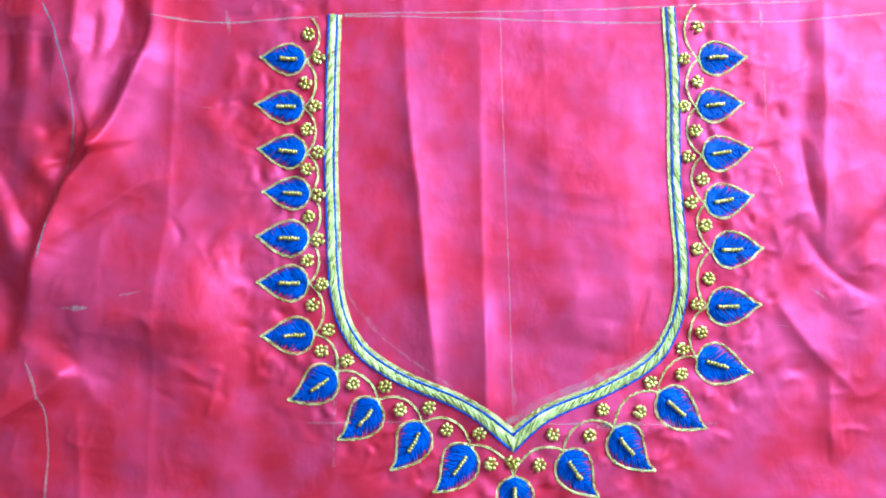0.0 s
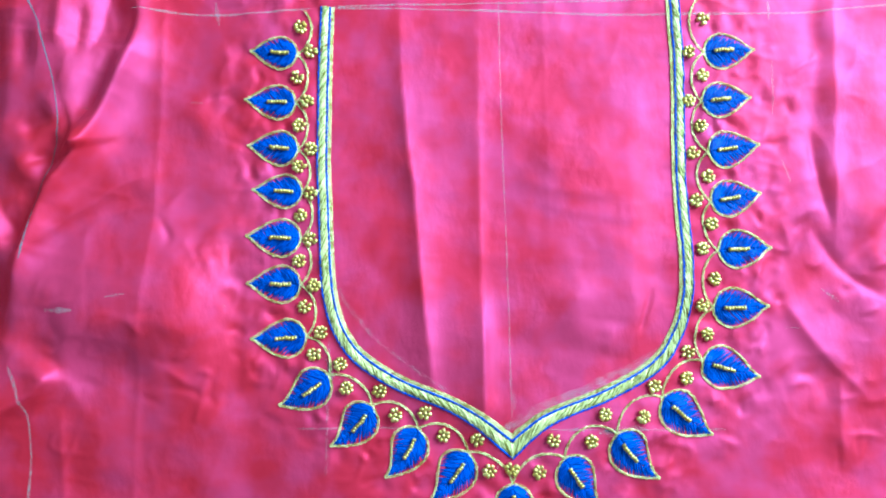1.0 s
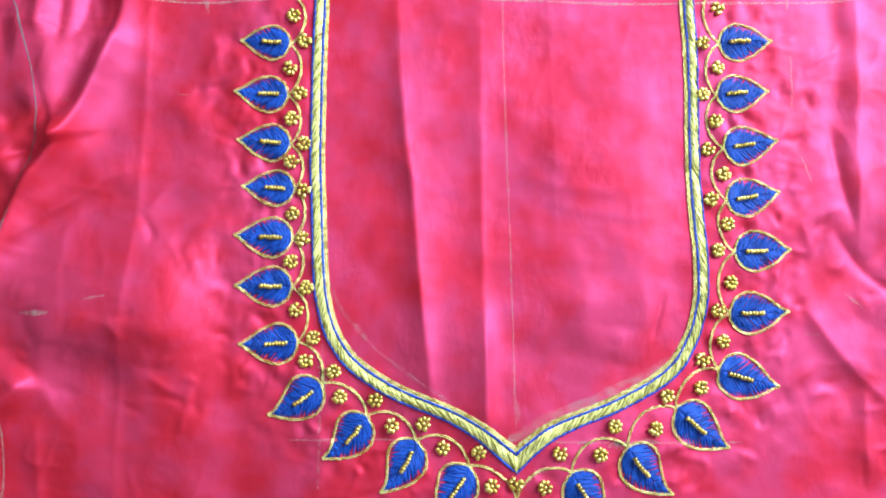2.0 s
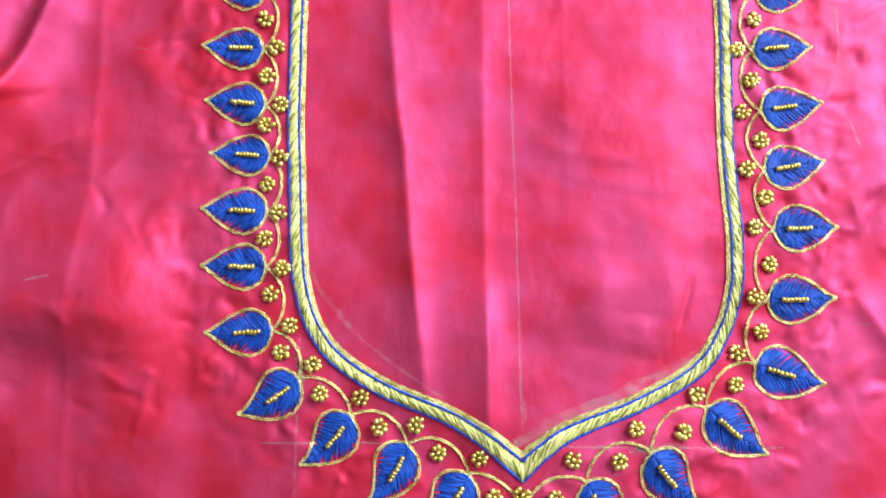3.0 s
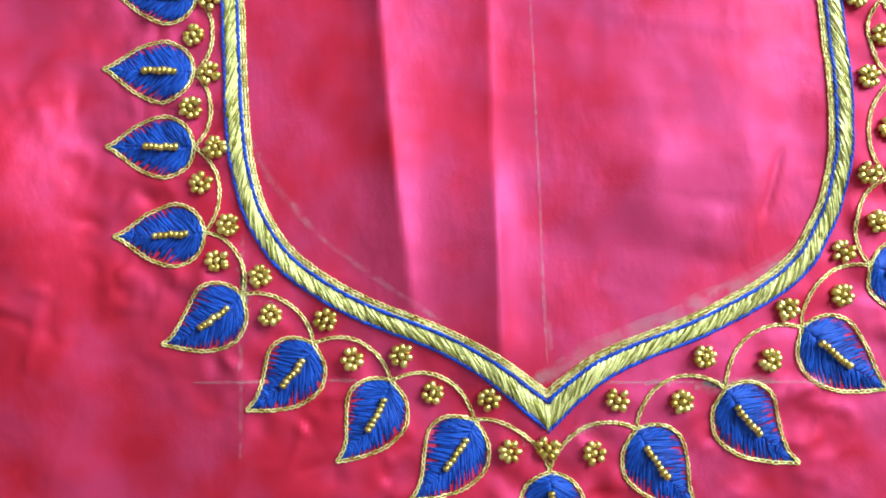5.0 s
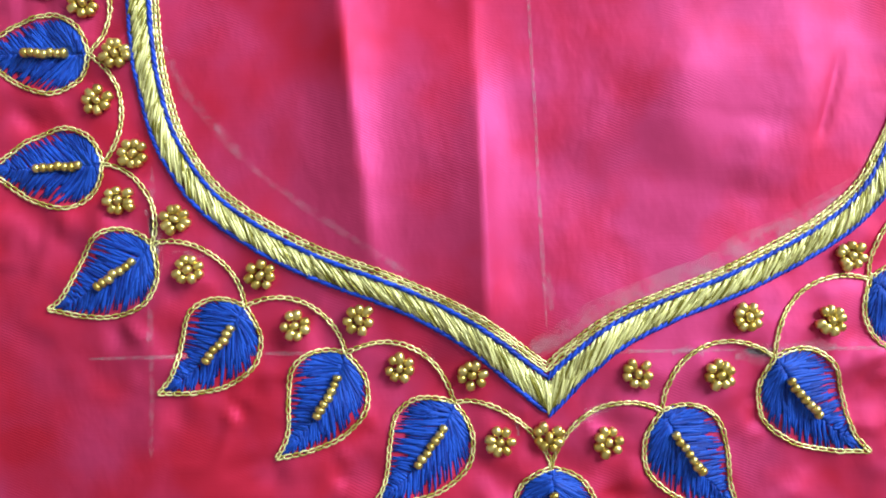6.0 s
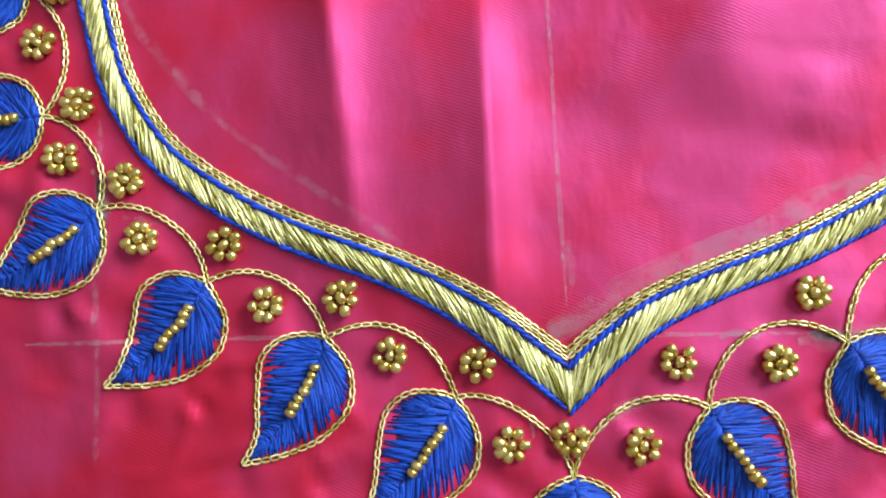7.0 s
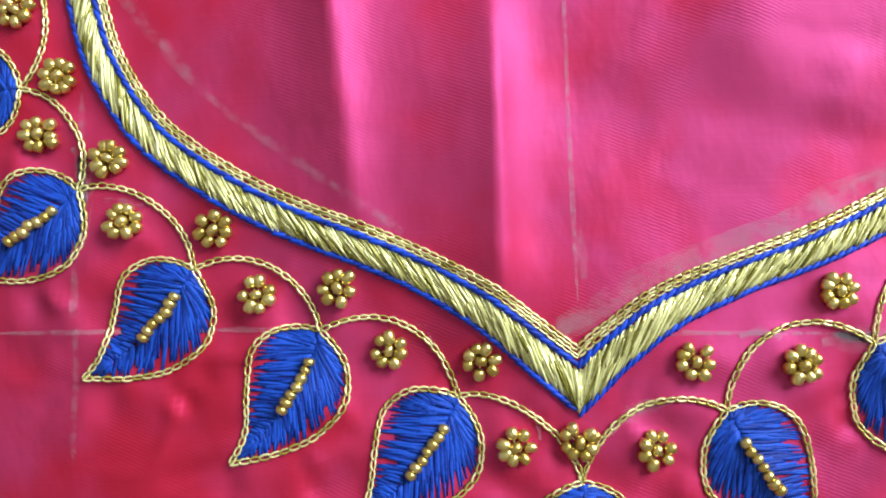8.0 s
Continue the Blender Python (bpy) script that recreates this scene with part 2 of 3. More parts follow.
CREASES = [
    (3.2, 11, 5, 1.2, 0.35, [(17, -62), (14.5, -36), (12, -14.5), (8.5, 22)]),
    (5.2, 9, 13, 1, 0.3, [(14.5, -36), (12, -14.5), (9.5, 10), (7.5, 31.5), (5.5, 56.5), (2.5, 77), (-1, 119.5), (-3, 190)]),
    (1.7, 9, 5, 1, 0.3, [(42, -90), (41.5, -40), (40, 30), (39, 190)]),
    (4.2, 19, 5, 1.2, 0.35, [(42, -78), (41.5, -40), (40.5, 5)]),
    (3.6, 46, 13, 2, 0.3, [(114, -36), (117, 0), (117, 60), (117, 130)]),
    (1.5, 24, 6, 1.6, 0.35, [(58, 62.5), (71, 56.5), (86, 53), (103.5, 53), (127, 57.5)]),
    (2.4, 17, 12, 1.6, 0.4, [(86, -30.5), (88, -8.5), (89.5, 13)]),
    (1.3, 8, 7, 1.6, 0.4, [(105, -34), (106.5, -13)]),
    (0.25, 3, 5, 1, 0.2, [(76, 10), (74, 170)]),
    (0.35, 8, 3, 2, 0.3, [(52, 52), (100, 40), (140, 37)]),
    (-1.1, 1.5, 1.3, 1.5, 0.3, [(130, 4), (125.5, -10.5), (122, -22.5)]),
    (-1.6, 3, 3, 1.5, 0.3, [(216, 95), (220, 60), (228, 30)]),
    (-1.4, 3, 4, 1.5, 0.4, [(203, 106), (209, 92)]),
    (-1.8, 4, 3, 1.5, 0.3, [(212, 40), (232, 12), (258, -6)]),
    (1.4, 4, 3, 1.5, 0.4, [(198, 40), (206, 18)]),
    (2.4, 15, 6, 1, 0.2, [(229, 15), (229, 70), (231, 98), (234, 190)]),
    (-1.2, 7, 6, 2, 0.2, [(220, 35), (222, 170)]),
    (2.1, 8, 4, 1.4, 0.25, [(198, -2), (217, -29), (248, -61)]),
    (1.8, 5, 5, 1.3, 0.3, [(228, -42), (227, -60), (226, -95)]),
    (-1.4, 5, 5, 2, 0.3, [(270, 50), (228, 8)]),
    (1.2, 5, 8, 2, 0.3, [(275, 10), (240, 22)]),
    (0.9, 3, 3, 2, 0.5, [(-77, -28), (-77, -52)]),
    (0.7, 4, 3, 2, 0.5, [(-100, 95), (-86, 112)]),
    (-0.7, 3, 5, 2, 0.4, [(-92, 40), (-104, 20), (-92, 0)]),
]
LUMP_A, LUMP_B, LUMP_C, LUMP_D, LUMP_E, LUMP_F = Lumps(3, 0.046), Lumps(5, 0.017), Lumps(9, 0.0075), Lumps(12, 0.0042), Lumps(15, 0.030), Lumps(18, 0.012)
# the inner blue cord of the neckline, from the shoulder down to the point
NECK_LEFT = [(-37.7, 149), (-38.5, 116), (-38.7, 97), (-38.9, 66), (-37.9, 45), (-36.9, 24), (-35.5, 4), (-33, -9), (-29.3, -18.6),
             (-22.3, -28.9), (-11.6, -37.3), (1.8, -44.7), (18.4, -51.4), (27.9, -55.7), (39.9, -62.5), (51.8, -71.8), (55.6, -74.9)]
NECK_RIGHT = [(142.9, 157), (144.2, 118), (143.9, 74), (144.5, 48), (145.8, 22.7), (145.9, 2), (143.2, -13), (139.1, -22.7),
              (133.2, -32), (123.1, -40.1), (109.9, -47.1), (96.7, -52.8), (83.7, -57.4), (70.7, -63), (61.1, -69.9), (55.6, -74.9)]
MM = 0.001


def rounded(line, pieces=3):
    """The broken line with its corners rounded off."""
    if len(line) < 3:
        return line
    p = np.array(line)
    p = np.vstack([2 * p[0] - p[1], p, 2 * p[-1] - p[-2]])
    out = []
    for i in range(1, len(p) - 2):
        for u in np.arange(pieces) / pieces:
            a, b, c, d = p[i - 1 : i + 3]
            out.append(0.5 * (2 * b + (c - a) * u + (2 * a - 5 * b + 4 * c - d) * u**2 + (3 * b - a - 3 * c + d) * u**3))
    return [tuple(v) for v in out] + [tuple(p[-2])]


def near_stitches(x, y):
    """1 along the belt of leaves and flowers, 0 away from it."""
    belt = [(-62, 160), (-64, 80), (-62, -20), (-45, -48), (0, -78), (56, -102), (112, -84), (160, -50), (176, 0), (172, 90), (170, 165)]
    d, _ = along(x, y, [(a * MM, b * MM) for a, b in belt])
    return np.exp(-((np.abs(d) / 0.027) ** 4))


def fold_height(x, y):
    x, y = np.asarray(x, float), np.asarray(y, float)
    z = np.zeros(np.broadcast(x, y).shape)
    for folds in (FOLDS, CREASES):
        for high, wl, wr, sharp, fade, line in folds:
            d, u = along(x, y, rounded([(a * MM, b * MM) for a, b in line]))
            w = np.where(d > 0, wl, wr) * MM
            ends = np.clip(np.minimum(u, 1 - u) / fade, 0, 1)
            z += high * MM * np.exp(-((np.abs(d) / w) ** sharp)) * ends * ends * (3 - 2 * ends)
    belt = near_stitches(x, y)
    bunch = np.clip((-0.10 - x) / 0.08, 0, 1) + 0.35 * np.clip((x - 0.19) / 0.04, 0, 1)
    z += LUMP_A(x, y) * (0.0013 + 0.0018 * bunch) + LUMP_B(x, y) * (0.00055 + 0.0006 * bunch)
    ridge = np.clip(1 - np.abs(LUMP_E(x + 0.25 * y, y - 0.3 * x)) * 2.2, 0, 1) ** 2  # a net of soft creases
    z += ridge * (0.00016 + 0.0014 * bunch) * (0.5 + 0.5 * LUMP_A(y, x))
    crisp = np.clip(1 - np.abs(LUMP_F(x - 0.4 * y, y + 0.2 * x)) * 1.8, 0, 1) ** 1.5
    z += crisp * (0.00016 + 0.00055 * belt + 0.0005 * bunch) * (0.55 + 0.45 * LUMP_B(y, x))
    z += LUMP_C(x, y) * (0.00012 + 0.00070 * belt) + LUMP_D(x, y) * 0.00020 * belt
    return z


X0, X1, Y0, Y1, STEP = -0.40, 0.40, -0.30, 0.30, 0.00125
GRID_X = np.linspace(X0, X1, int((X1 - X0) / STEP + 0.5) + 1)
GRID_Y = np.linspace(Y0, Y1, int((Y1 - Y0) / STEP + 0.5) + 1)
# leaves: stalk end and tip in millimetres
LEAVES_LEFT = [
    (-54.2, 123.4, -78.7, 125.4), (-54.8, 97.8, -80.8, 99.2), (-53.3, 73.6, -79.3, 75.7), (-51.0, 51.6, -76.3, 52.9),
    (-51.3, 27.5, -79.0, 29.1), (-51.0, 4.4, -78.3, 5.0), (-47.8, -21.9, -75.6, -22.6), (-36.4, -41.2, -61.4, -55.8),
    (-14.8, -56.2, -35.7, -76.1), (8.4, -67.8, -8.3, -91.9), (33.7, -80.4, 13.8, -103.3),
]
LEAVES_RIGHT = [
    (160.4, 127.6, 188.1, 129.7), (158.2, 100.8, 185.2, 103.4), (160.4, 73.7, 188.5, 78.0), (161.3, 47.4, 188.8, 52.2),
    (164.8, 21.9, 193.8, 23.5), (161.5, -8.2, 191.5, -7.0), (155.0, -35.0, 185.6, -43.5), (133.8, -53.6, 159.2, -72.6),
    (108.8, -71.2, 130.3, -93.7), (82.1, -83.0, 100.8, -107.2),
]
LEAF_MIDDLE = (55.9, -95.9, 56.9, -124.0)
GRID_Z = fold_height(*np.meshgrid(GRID_X, GRID_Y))


def pucker(cx, cy, angle, length, wide, high):
    """Press one short crease into the cloth, all in metres."""
    reach = length / 2 + 3 * wide
    i0, i1 = np.searchsorted(GRID_X, (cx - reach, cx + reach))
    j0, j1 = np.searchsorted(GRID_Y, (cy - reach, cy + reach))
    gx, gy = np.meshgrid(GRID_X[i0:i1] - cx, GRID_Y[j0:j1] - cy)
    c, s = math.cos(angle), math.sin(angle)
    u, v = gx * c + gy * s, gy * c - gx * s
    v = v + 0.25 * wide * np.sin(u / length * 7.0 + cx * 900)
    GRID_Z[j0:j1, i0:i1] += high * np.exp(-np.abs(v / wide) ** 1.6) * np.clip(1 - (2 * u / length) ** 2, 0, 1) ** 1.5


def press_puckers():
    rng = np.random.default_rng(77)
    for x0, y0, x1, y1 in LEAVES_LEFT + LEAVES_RIGHT + [LEAF_MIDDLE]:
        base, tip = np.array((x0, y0)) * MM, np.array((x1, y1)) * MM
        ax = tip - base
        ang = math.atan2(ax[1], ax[0])
        nrm = np.array((-ax[1], ax[0]))
        for _ in range(3):  # drawn cloth beyond the tip
            turn = rng.normal(0, 0.45)
            far = rng.uniform(0.004, 0.009)
            spot = tip + far * np.array((math.cos(ang + turn), math.sin(ang + turn)))
            pucker(*spot, ang + turn, rng.uniform(0.009, 0.018), rng.uniform(0.0015, 0.0028), rng.uniform(0.3, 0.7) * 0.001 * rng.choice((-1, 1)))
        for side in (-1, 1):  # between neighbouring leaves
            for _ in range(3):
                spot = base + ax * rng.uniform(0.1, 0.95) + nrm * side * rng.uniform(0.40, 0.58)
                pucker(*spot, ang + 1.57 + rng.normal(0, 0.35), rng.uniform(0.007, 0.013), rng.uniform(0.0015, 0.0026), rng.uniform(0.4, 1.0) * 0.001 * rng.choice((-1, 1)))
    # crumples in the free cloth: middle, spread, number
    for mx, my, sx, sy, count in ((-108, 25, 14, 22, 16), (-96, 105, 12, 14, 5), (-100, -40, 16, 12, 12), (212, 85, 10, 38, 9), (235, 0, 18, 26, 9), (225, -60, 22, 22, 10), (-150, -30, 30, 20, 8), (60, -112, 60, 6, 10)):
        for _ in range(count):
            x, y = rng.normal(mx, sx) * MM, rng.normal(my, sy) * MM
            pucker(x, y, rng.uniform(0, 3.14), rng.uniform(0.010, 0.026), rng.uniform(0.0014, 0.0034), rng.uniform(0.35, 0.85) * 0.001 * rng.choice((-1, 1)))


press_puckers()


def cloth_height(x, y):
    """The height of the cloth's own mesh."""
    u, v = (np.asarray(x) - X0) / STEP, (np.asarray(y) - Y0) / STEP
    i, j = np.clip(u.astype(int), 0, len(GRID_X) - 2), np.clip(v.astype(int), 0, len(GRID_Y) - 2)
    fu, fv = u - i, v - j
    return (GRID_Z[j, i] * (1 - fu) + GRID_Z[j, i + 1] * fu) * (1 - fv) + (GRID_Z[j + 1, i] * (1 - fu) + GRID_Z[j + 1, i + 1] * fu) * fv


def on_cloth(p, lift=0.0):
    p = np.asarray(p, float)
    return np.concatenate([p, (cloth_height(p[:, 0], p[:, 1]) + lift)[:, None]], 1)


# ---------------------------------------------------------------- the unseen room, added to close the place and bounce light
def box(b, x0, x1, y0, y1, z0, z1):
    v = [b.verts.new((x, y, z)) for z in (z0, z1) for x, y in ((x0, y0), (x1, y0), (x1, y1), (x0, y1))]
    for f in ((3, 2, 1, 0), (4, 5, 6, 7), (0, 1, 5, 4), (1, 2, 6, 5), (2, 3, 7, 6), (3, 0, 4, 7)):
        b.faces.new([v[k] for k in f])


def solid(name, boxes, mat, kind="structure", label="", category=""):
    b = bmesh.new()
    for q in boxes:
        box(b, *q)
    me = bpy.data.meshes.new(name)
    b.to_mesh(me)
    b.free()
    me.materials.append(mat)
    return tagged(new(name, me), label, category, "", kind)


FLOOR_Z = -0.0099
R, H, T, E = ROOM, HIGH, 0.15, EAST
solid("floor", [(-R - T, R + T, -R - T, R + T, FLOOR_Z - 0.1, FLOOR_Z)], TILE, label="unseen pale plain floor, assumed under the cloth", category="floor")
solid("ceiling", [(-R - T, R + T, -R - T, R + T, H, H + 0.1)], WHITE, label="unseen white ceiling, added to bounce light", category="ceiling")
solid("wall_west", [(-R - T, -R, -R, R, FLOOR_Z, H)], PLASTER, label="unseen plain cream wall, added to close the room", category="wall")
solid("wall_north", [(-R - T, R + T, R, R + T, FLOOR_Z, H)], PLASTER, label="unseen plain cream wall, added to close the room", category="wall")
solid("wall_south", [(-R - T, R + T, -R - T, -R, FLOOR_Z, H)], PLASTER, label="unseen plain cream wall, added to close the room", category="wall")
solid("wall_east", [(E, E + T, -R, WIN[0], FLOOR_Z, H), (E, E + T, WIN[1], R, FLOOR_Z, H),
                    (E, E + T, WIN[0], WIN[1], FLOOR_Z, WIN[2]), (E, E + T, WIN[0], WIN[1], WIN[3], H)],
      PLASTER, label="unseen plain cream wall, added with an opening for the daylight", category="wall")

# ---------------------------------------------------------------- the silk cloth
def silk_cloth():
    nx, ny = len(GRID_X), len(GRID_Y)
    gx, gy = np.meshgrid(GRID_X, GRID_Y)
    verts = np.stack([gx, gy, GRID_Z], -1).reshape(-1, 3)
    i = (np.arange(ny - 1)[:, None] * nx + np.arange(nx - 1)[None]).reshape(-1)
    quads = np.stack([i, i + 1, i + 1 + nx, i + nx], 1)
    me = bpy.data.meshes.new("silk_fabric")
    me.vertices.add(len(verts))
    me.vertices.foreach_set("co", verts.ravel())
    me.loops.add(quads.size)
    me.loops.foreach_set("vertex_index", quads.ravel())
    me.polygons.add(len(quads))
    me.polygons.foreach_set("loop_start", np.arange(len(quads)) * 4)
    me.polygons.foreach_set("use_smooth", np.ones(len(quads), bool))
    me.update(calc_edges=True)
    me.validate()
    me.materials.append(SILK)
    return tagged(new("silk_fabric", me), "crumpled pink-red shot silk cloth with blue and gold neckline embroidery", "fabric")


FABRIC = silk_cloth()


# ---------------------------------------------------------------- stitches
def chain(b, q, pitch, wide, radius, rng, lift=0.00022):
    """Chain stitch along the stepped line q: one loop of thread after another."""
    s = np.r_[0, np.cumsum(np.linalg.norm(np.diff(q, axis=0), axis=1))]
    count = max(2, round(s[-1] / pitch))
    p = s[-1] / count
    u = np.linspace(0, 1, 6)
    for k in range(count):
        at = np.clip(k * p + (u * 1.22 - 0.06) * p, 0, s[-1])
        c = np.stack([np.interp(at, s, q[:, n]) for n in (0, 1)], 1)
        t = np.array([np.interp(min(k * p + p, s[-1]), s, q[:, n]) - np.interp(k * p, s, q[:, n]) for n in (0, 1)])
        t /= np.linalg.norm(t) + 1e-9
        nrm = np.array([-t[1], t[0]])
        w = wide * rng.uniform(0.85, 1.15)
        z = cloth_height(c[:, 0], c[:, 1]) + lift + radius * (0.4 + 0.9 * u)
        for sgn in (-1, 1):
            off = sgn * (w * np.sin(np.pi * np.clip(u * 0.92 + 0.04, 0, 1)) ** 0.75 + rng.normal(0, 0.00003))
            xy = c + nrm * off[:, None]
            b.strand(np.c_[xy, z + rng.normal(0, 0.00003)], radius * np.array([0.8, 1, 1.05, 1.05, 1, 0.8]) * rng.uniform(0.9, 1.1), 5)


def cord(b, q, pitch, wide, radius, rng, lift=0.0003):
    """A twisted line of short slanting stitches."""
    s = np.r_[0, np.cumsum(np.linalg.norm(np.diff(q, axis=0), axis=1))]
    u = np.linspace(-1, 1, 5)
    for at in np.arange(0, s[-1], pitch):
        here = np.clip(at + u * pitch * 0.86, 0, s[-1])
        c = np.stack([np.interp(here, s, q[:, n]) for n in (0, 1)], 1)
        t = c[-1] - c[0]
        t /= np.linalg.norm(t) + 1e-9
        nrm = np.array([-t[1], t[0]])
        xy = c + nrm * (u * wide + rng.normal(0, 0.00004))[:, None]
        z = cloth_height(xy[:, 0], xy[:, 1]) + lift + radius * (0.6 - 0.7 * u * u)
        b.strand(np.c_[xy, z], radius * np.array([0.7, 1, 1.05, 1, 0.7]) * rng.uniform(0.9, 1.1), 6)


def offset(q, t, d):
    return q + np.stack([-t[:, 1], t[:, 0]], 1) * np.asarray(d)[..., None] * np.ones((len(q), 1))


# ---------------------------------------------------------------- neckline border
def neck_border():
    rng = np.random.default_rng(21)
    satin, cord_out, cord_in, chain_a, chain_b = (Builder() for _ in range(5))
    for pts, outer in ((NECK_LEFT, -1), (NECK_RIGHT, 1)):  # outer: side of the line that faces the leaves
        q, t, length = spline(np.array(pts) * MM)
        more = q[-1] + np.outer(np.arange(1, 22) * 0.0005, t[-1])  # run on past the point, to be cut on its middle line
        q, t = np.vstack([q, more]), np.vstack([t, np.repeat(t[-1:], 21, 0)])
        length += 0.0105
        s = np.linspace(0, length, len(q))
        grow = 0.93 + 0.09 * np.clip((s - 0.10) / 0.08, 0, 1) + 0.29 * np.clip((s - length + 0.045) / 0.037, 0, 1)  # the border widens towards its point
        # the rows end on the middle line of the point
        def row(d):
            r = offset(q, t, outer * d * grow * MM)
            keep = (r[:, 0] - 0.0556) * (1 if outer > 0 else -1) > -0.0001
            return evenly(r[keep])[0]
        cord(cord_out, row(4.95), 0.0017, 0.00036, 0.00044, rng)
        cord(cord_in, row(0.0), 0.0021, 0.00040, 0.00048, rng)
        chain(chain_a, row(-0.98), 0.0018, 0.00038, 0.00022, rng)
        chain(chain_b, row(-1.92), 0.0018, 0.00038, 0.00022, rng)
        hi, lo = row(4.75), row(0.30)
        sh, sl = (np.r_[0, np.cumsum(np.linalg.norm(np.diff(v, axis=0), axis=1))] for v in (hi, lo))
        u = np.linspace(0, 1, 6)
        for layer, (gap, lean) in enumerate(((0.00040, 0.0060), (0.00060, 0.0068), (0.00090, 0.0054))):
            for at in np.arange(-0.008, length + 0.002, gap):
                a = at + rng.normal(0, 0.0002)
                f, g = a / length, (a + lean * rng.uniform(0.62, 1.3)) / length  # strands lean down the line towards its outer side
                if f < 0 or g > 1.03:
                    f, g = max(f, 0), min(g, 1)
                p0 = np.array([np.interp(f * sl[-1], sl, lo[:, n]) for n in (0, 1)])
                p1 = np.array([np.interp(g * sh[-1], sh, hi[:, n]) for n in (0, 1)])
                p0[0], p1[0] = (max(p[0] * outer, 0.0557 * outer) * outer for p in (p0, p1))
                e0, e1 = (rng.uniform(-0.04, 0.12), rng.uniform(0.88, 1.05)) if layer == 0 else (rng.uniform(-0.04, 0.45), rng.uniform(0.60, 1.05))
                v = e0 + (e1 - e0) * u
                xy = p0 + (p1 - p0) * v[:, None] + (0.00008 * np.sin(np.pi * u) * rng.normal())[:, None]
                z = cloth_height(xy[:, 0], xy[:, 1]) + 0.0002 + 0.00016 * layer + 0.00062 * np.sin(np.pi * np.clip(u, 0.03, 0.97)) ** 0.6 + rng.normal(0, 0.00014)
                satin.strand(np.c_[xy, z], 0.00023 * rng.uniform(0.75, 1.25) * np.array([0.7, 1, 1, 1, 1, 0.7]), 6, 0.9)
    band = part("neck_border", satin.mesh("neck_border", ZARI), FABRIC, "pale gold metallic satin-stitched neckline band ending in a point")
    part("blue_cord", cord_out.mesh("blue_cord", CORD), band, "royal blue stitched cord along the outer edge")
    part("blue_cord", cord_in.mesh("blue_cord", CORD), band, "royal blue stitched cord inside the gold band")
    part("gold_chain", chain_a.mesh("gold_chain", CHAIN), band, "gold chain-stitched line")
    part("gold_chain", chain_b.mesh("gold_chain", CHAIN), band, "gold chain-stitched line")


neck_border()


# ---------------------------------------------------------------- beads
def bead_mesh(name, radius, length, hole=0.3):
    """A rounded seed bead with a thread hole along its z."""
    b = Builder()
    prof = []
    for k in range(7):
        a = -np.pi / 2 + np.pi * k / 6
        prof.append((radius * (hole + (1 - hole) * max(np.cos(a), 0) ** 0.68), length / 2 * np.sin(a)))
    sides = 12
    ring = [[(r * np.cos(2 * np.pi * j / sides), r * np.sin(2 * np.pi * j / sides), z) for j in range(sides)] for r, z in prof]
    b.verts.append(np.array(ring).reshape(-1, 3))
    for i in range(len(prof) - 1):
        for j in range(sides):
            j2 = (j + 1) % sides
            b.faces.append((i * sides + j, i * sides + j2, (i + 1) * sides + j2, (i + 1) * sides + j))
    b.faces.append(tuple(range(sides))[::-1])
    b.faces.append(tuple((len(prof) - 1) * sides + j for j in range(sides)))
    return b.mesh(name, BEAD)


BEADS = [bead_mesh("bead", 0.00118, 0.00162), bead_mesh("bead", 0.00112, 0.00170), bead_mesh("bead", 0.00122, 0.00156)]
PETALS = [bead_mesh("bead", 0.00110, 0.00222), bead_mesh("bead", 0.00104, 0.00232), bead_mesh("bead", 0.00114, 0.00206)]


def lay_bead(parent, xy, angle, rng, lift=0.0, tip=0.0, grow=1.0, kinds=BEADS):
    """A bead on the cloth, its hole along the direction angle."""
    me = kinds[rng.integers(0, 3)]
    z = float(cloth_height(xy[0], xy[1])) + 0.00085 + lift
    turn = Euler((radians(90) + tip, 0, angle + radians(90))).to_matrix().to_4x4()
    k = grow * rng.uniform(0.92, 1.08)
    part("bead", me, parent, "", Matrix.Translation((xy[0], xy[1], z)) @ turn @ Matrix.Diagonal((k, k, k * rng.uniform(0.92, 1.08), 1)))


# ---------------------------------------------------------------- leaves
# a leaf's edge from stalk end to tip, along and across its axis, in parts of its length
EVEN_EDGE = np.array([(0, 0), (0.03, 0.13), (0.13, 0.265), (0.34, 0.345), (0.60, 0.265), (0.80, 0.13), (0.91, 0.045), (1, 0)])
FULL_EDGE = np.array([(0, 0), (0.03, 0.13), (0.11, 0.275), (0.31, 0.39), (0.58, 0.34), (0.80, 0.195), (0.91, 0.09), (1, 0)])
HOLLOW_EDGE = np.array([(0, 0), (0.05, 0.12), (0.17, 0.25), (0.35, 0.285), (0.55, 0.18), (0.72, 0.065), (0.85, 0.012), (1, 0)])


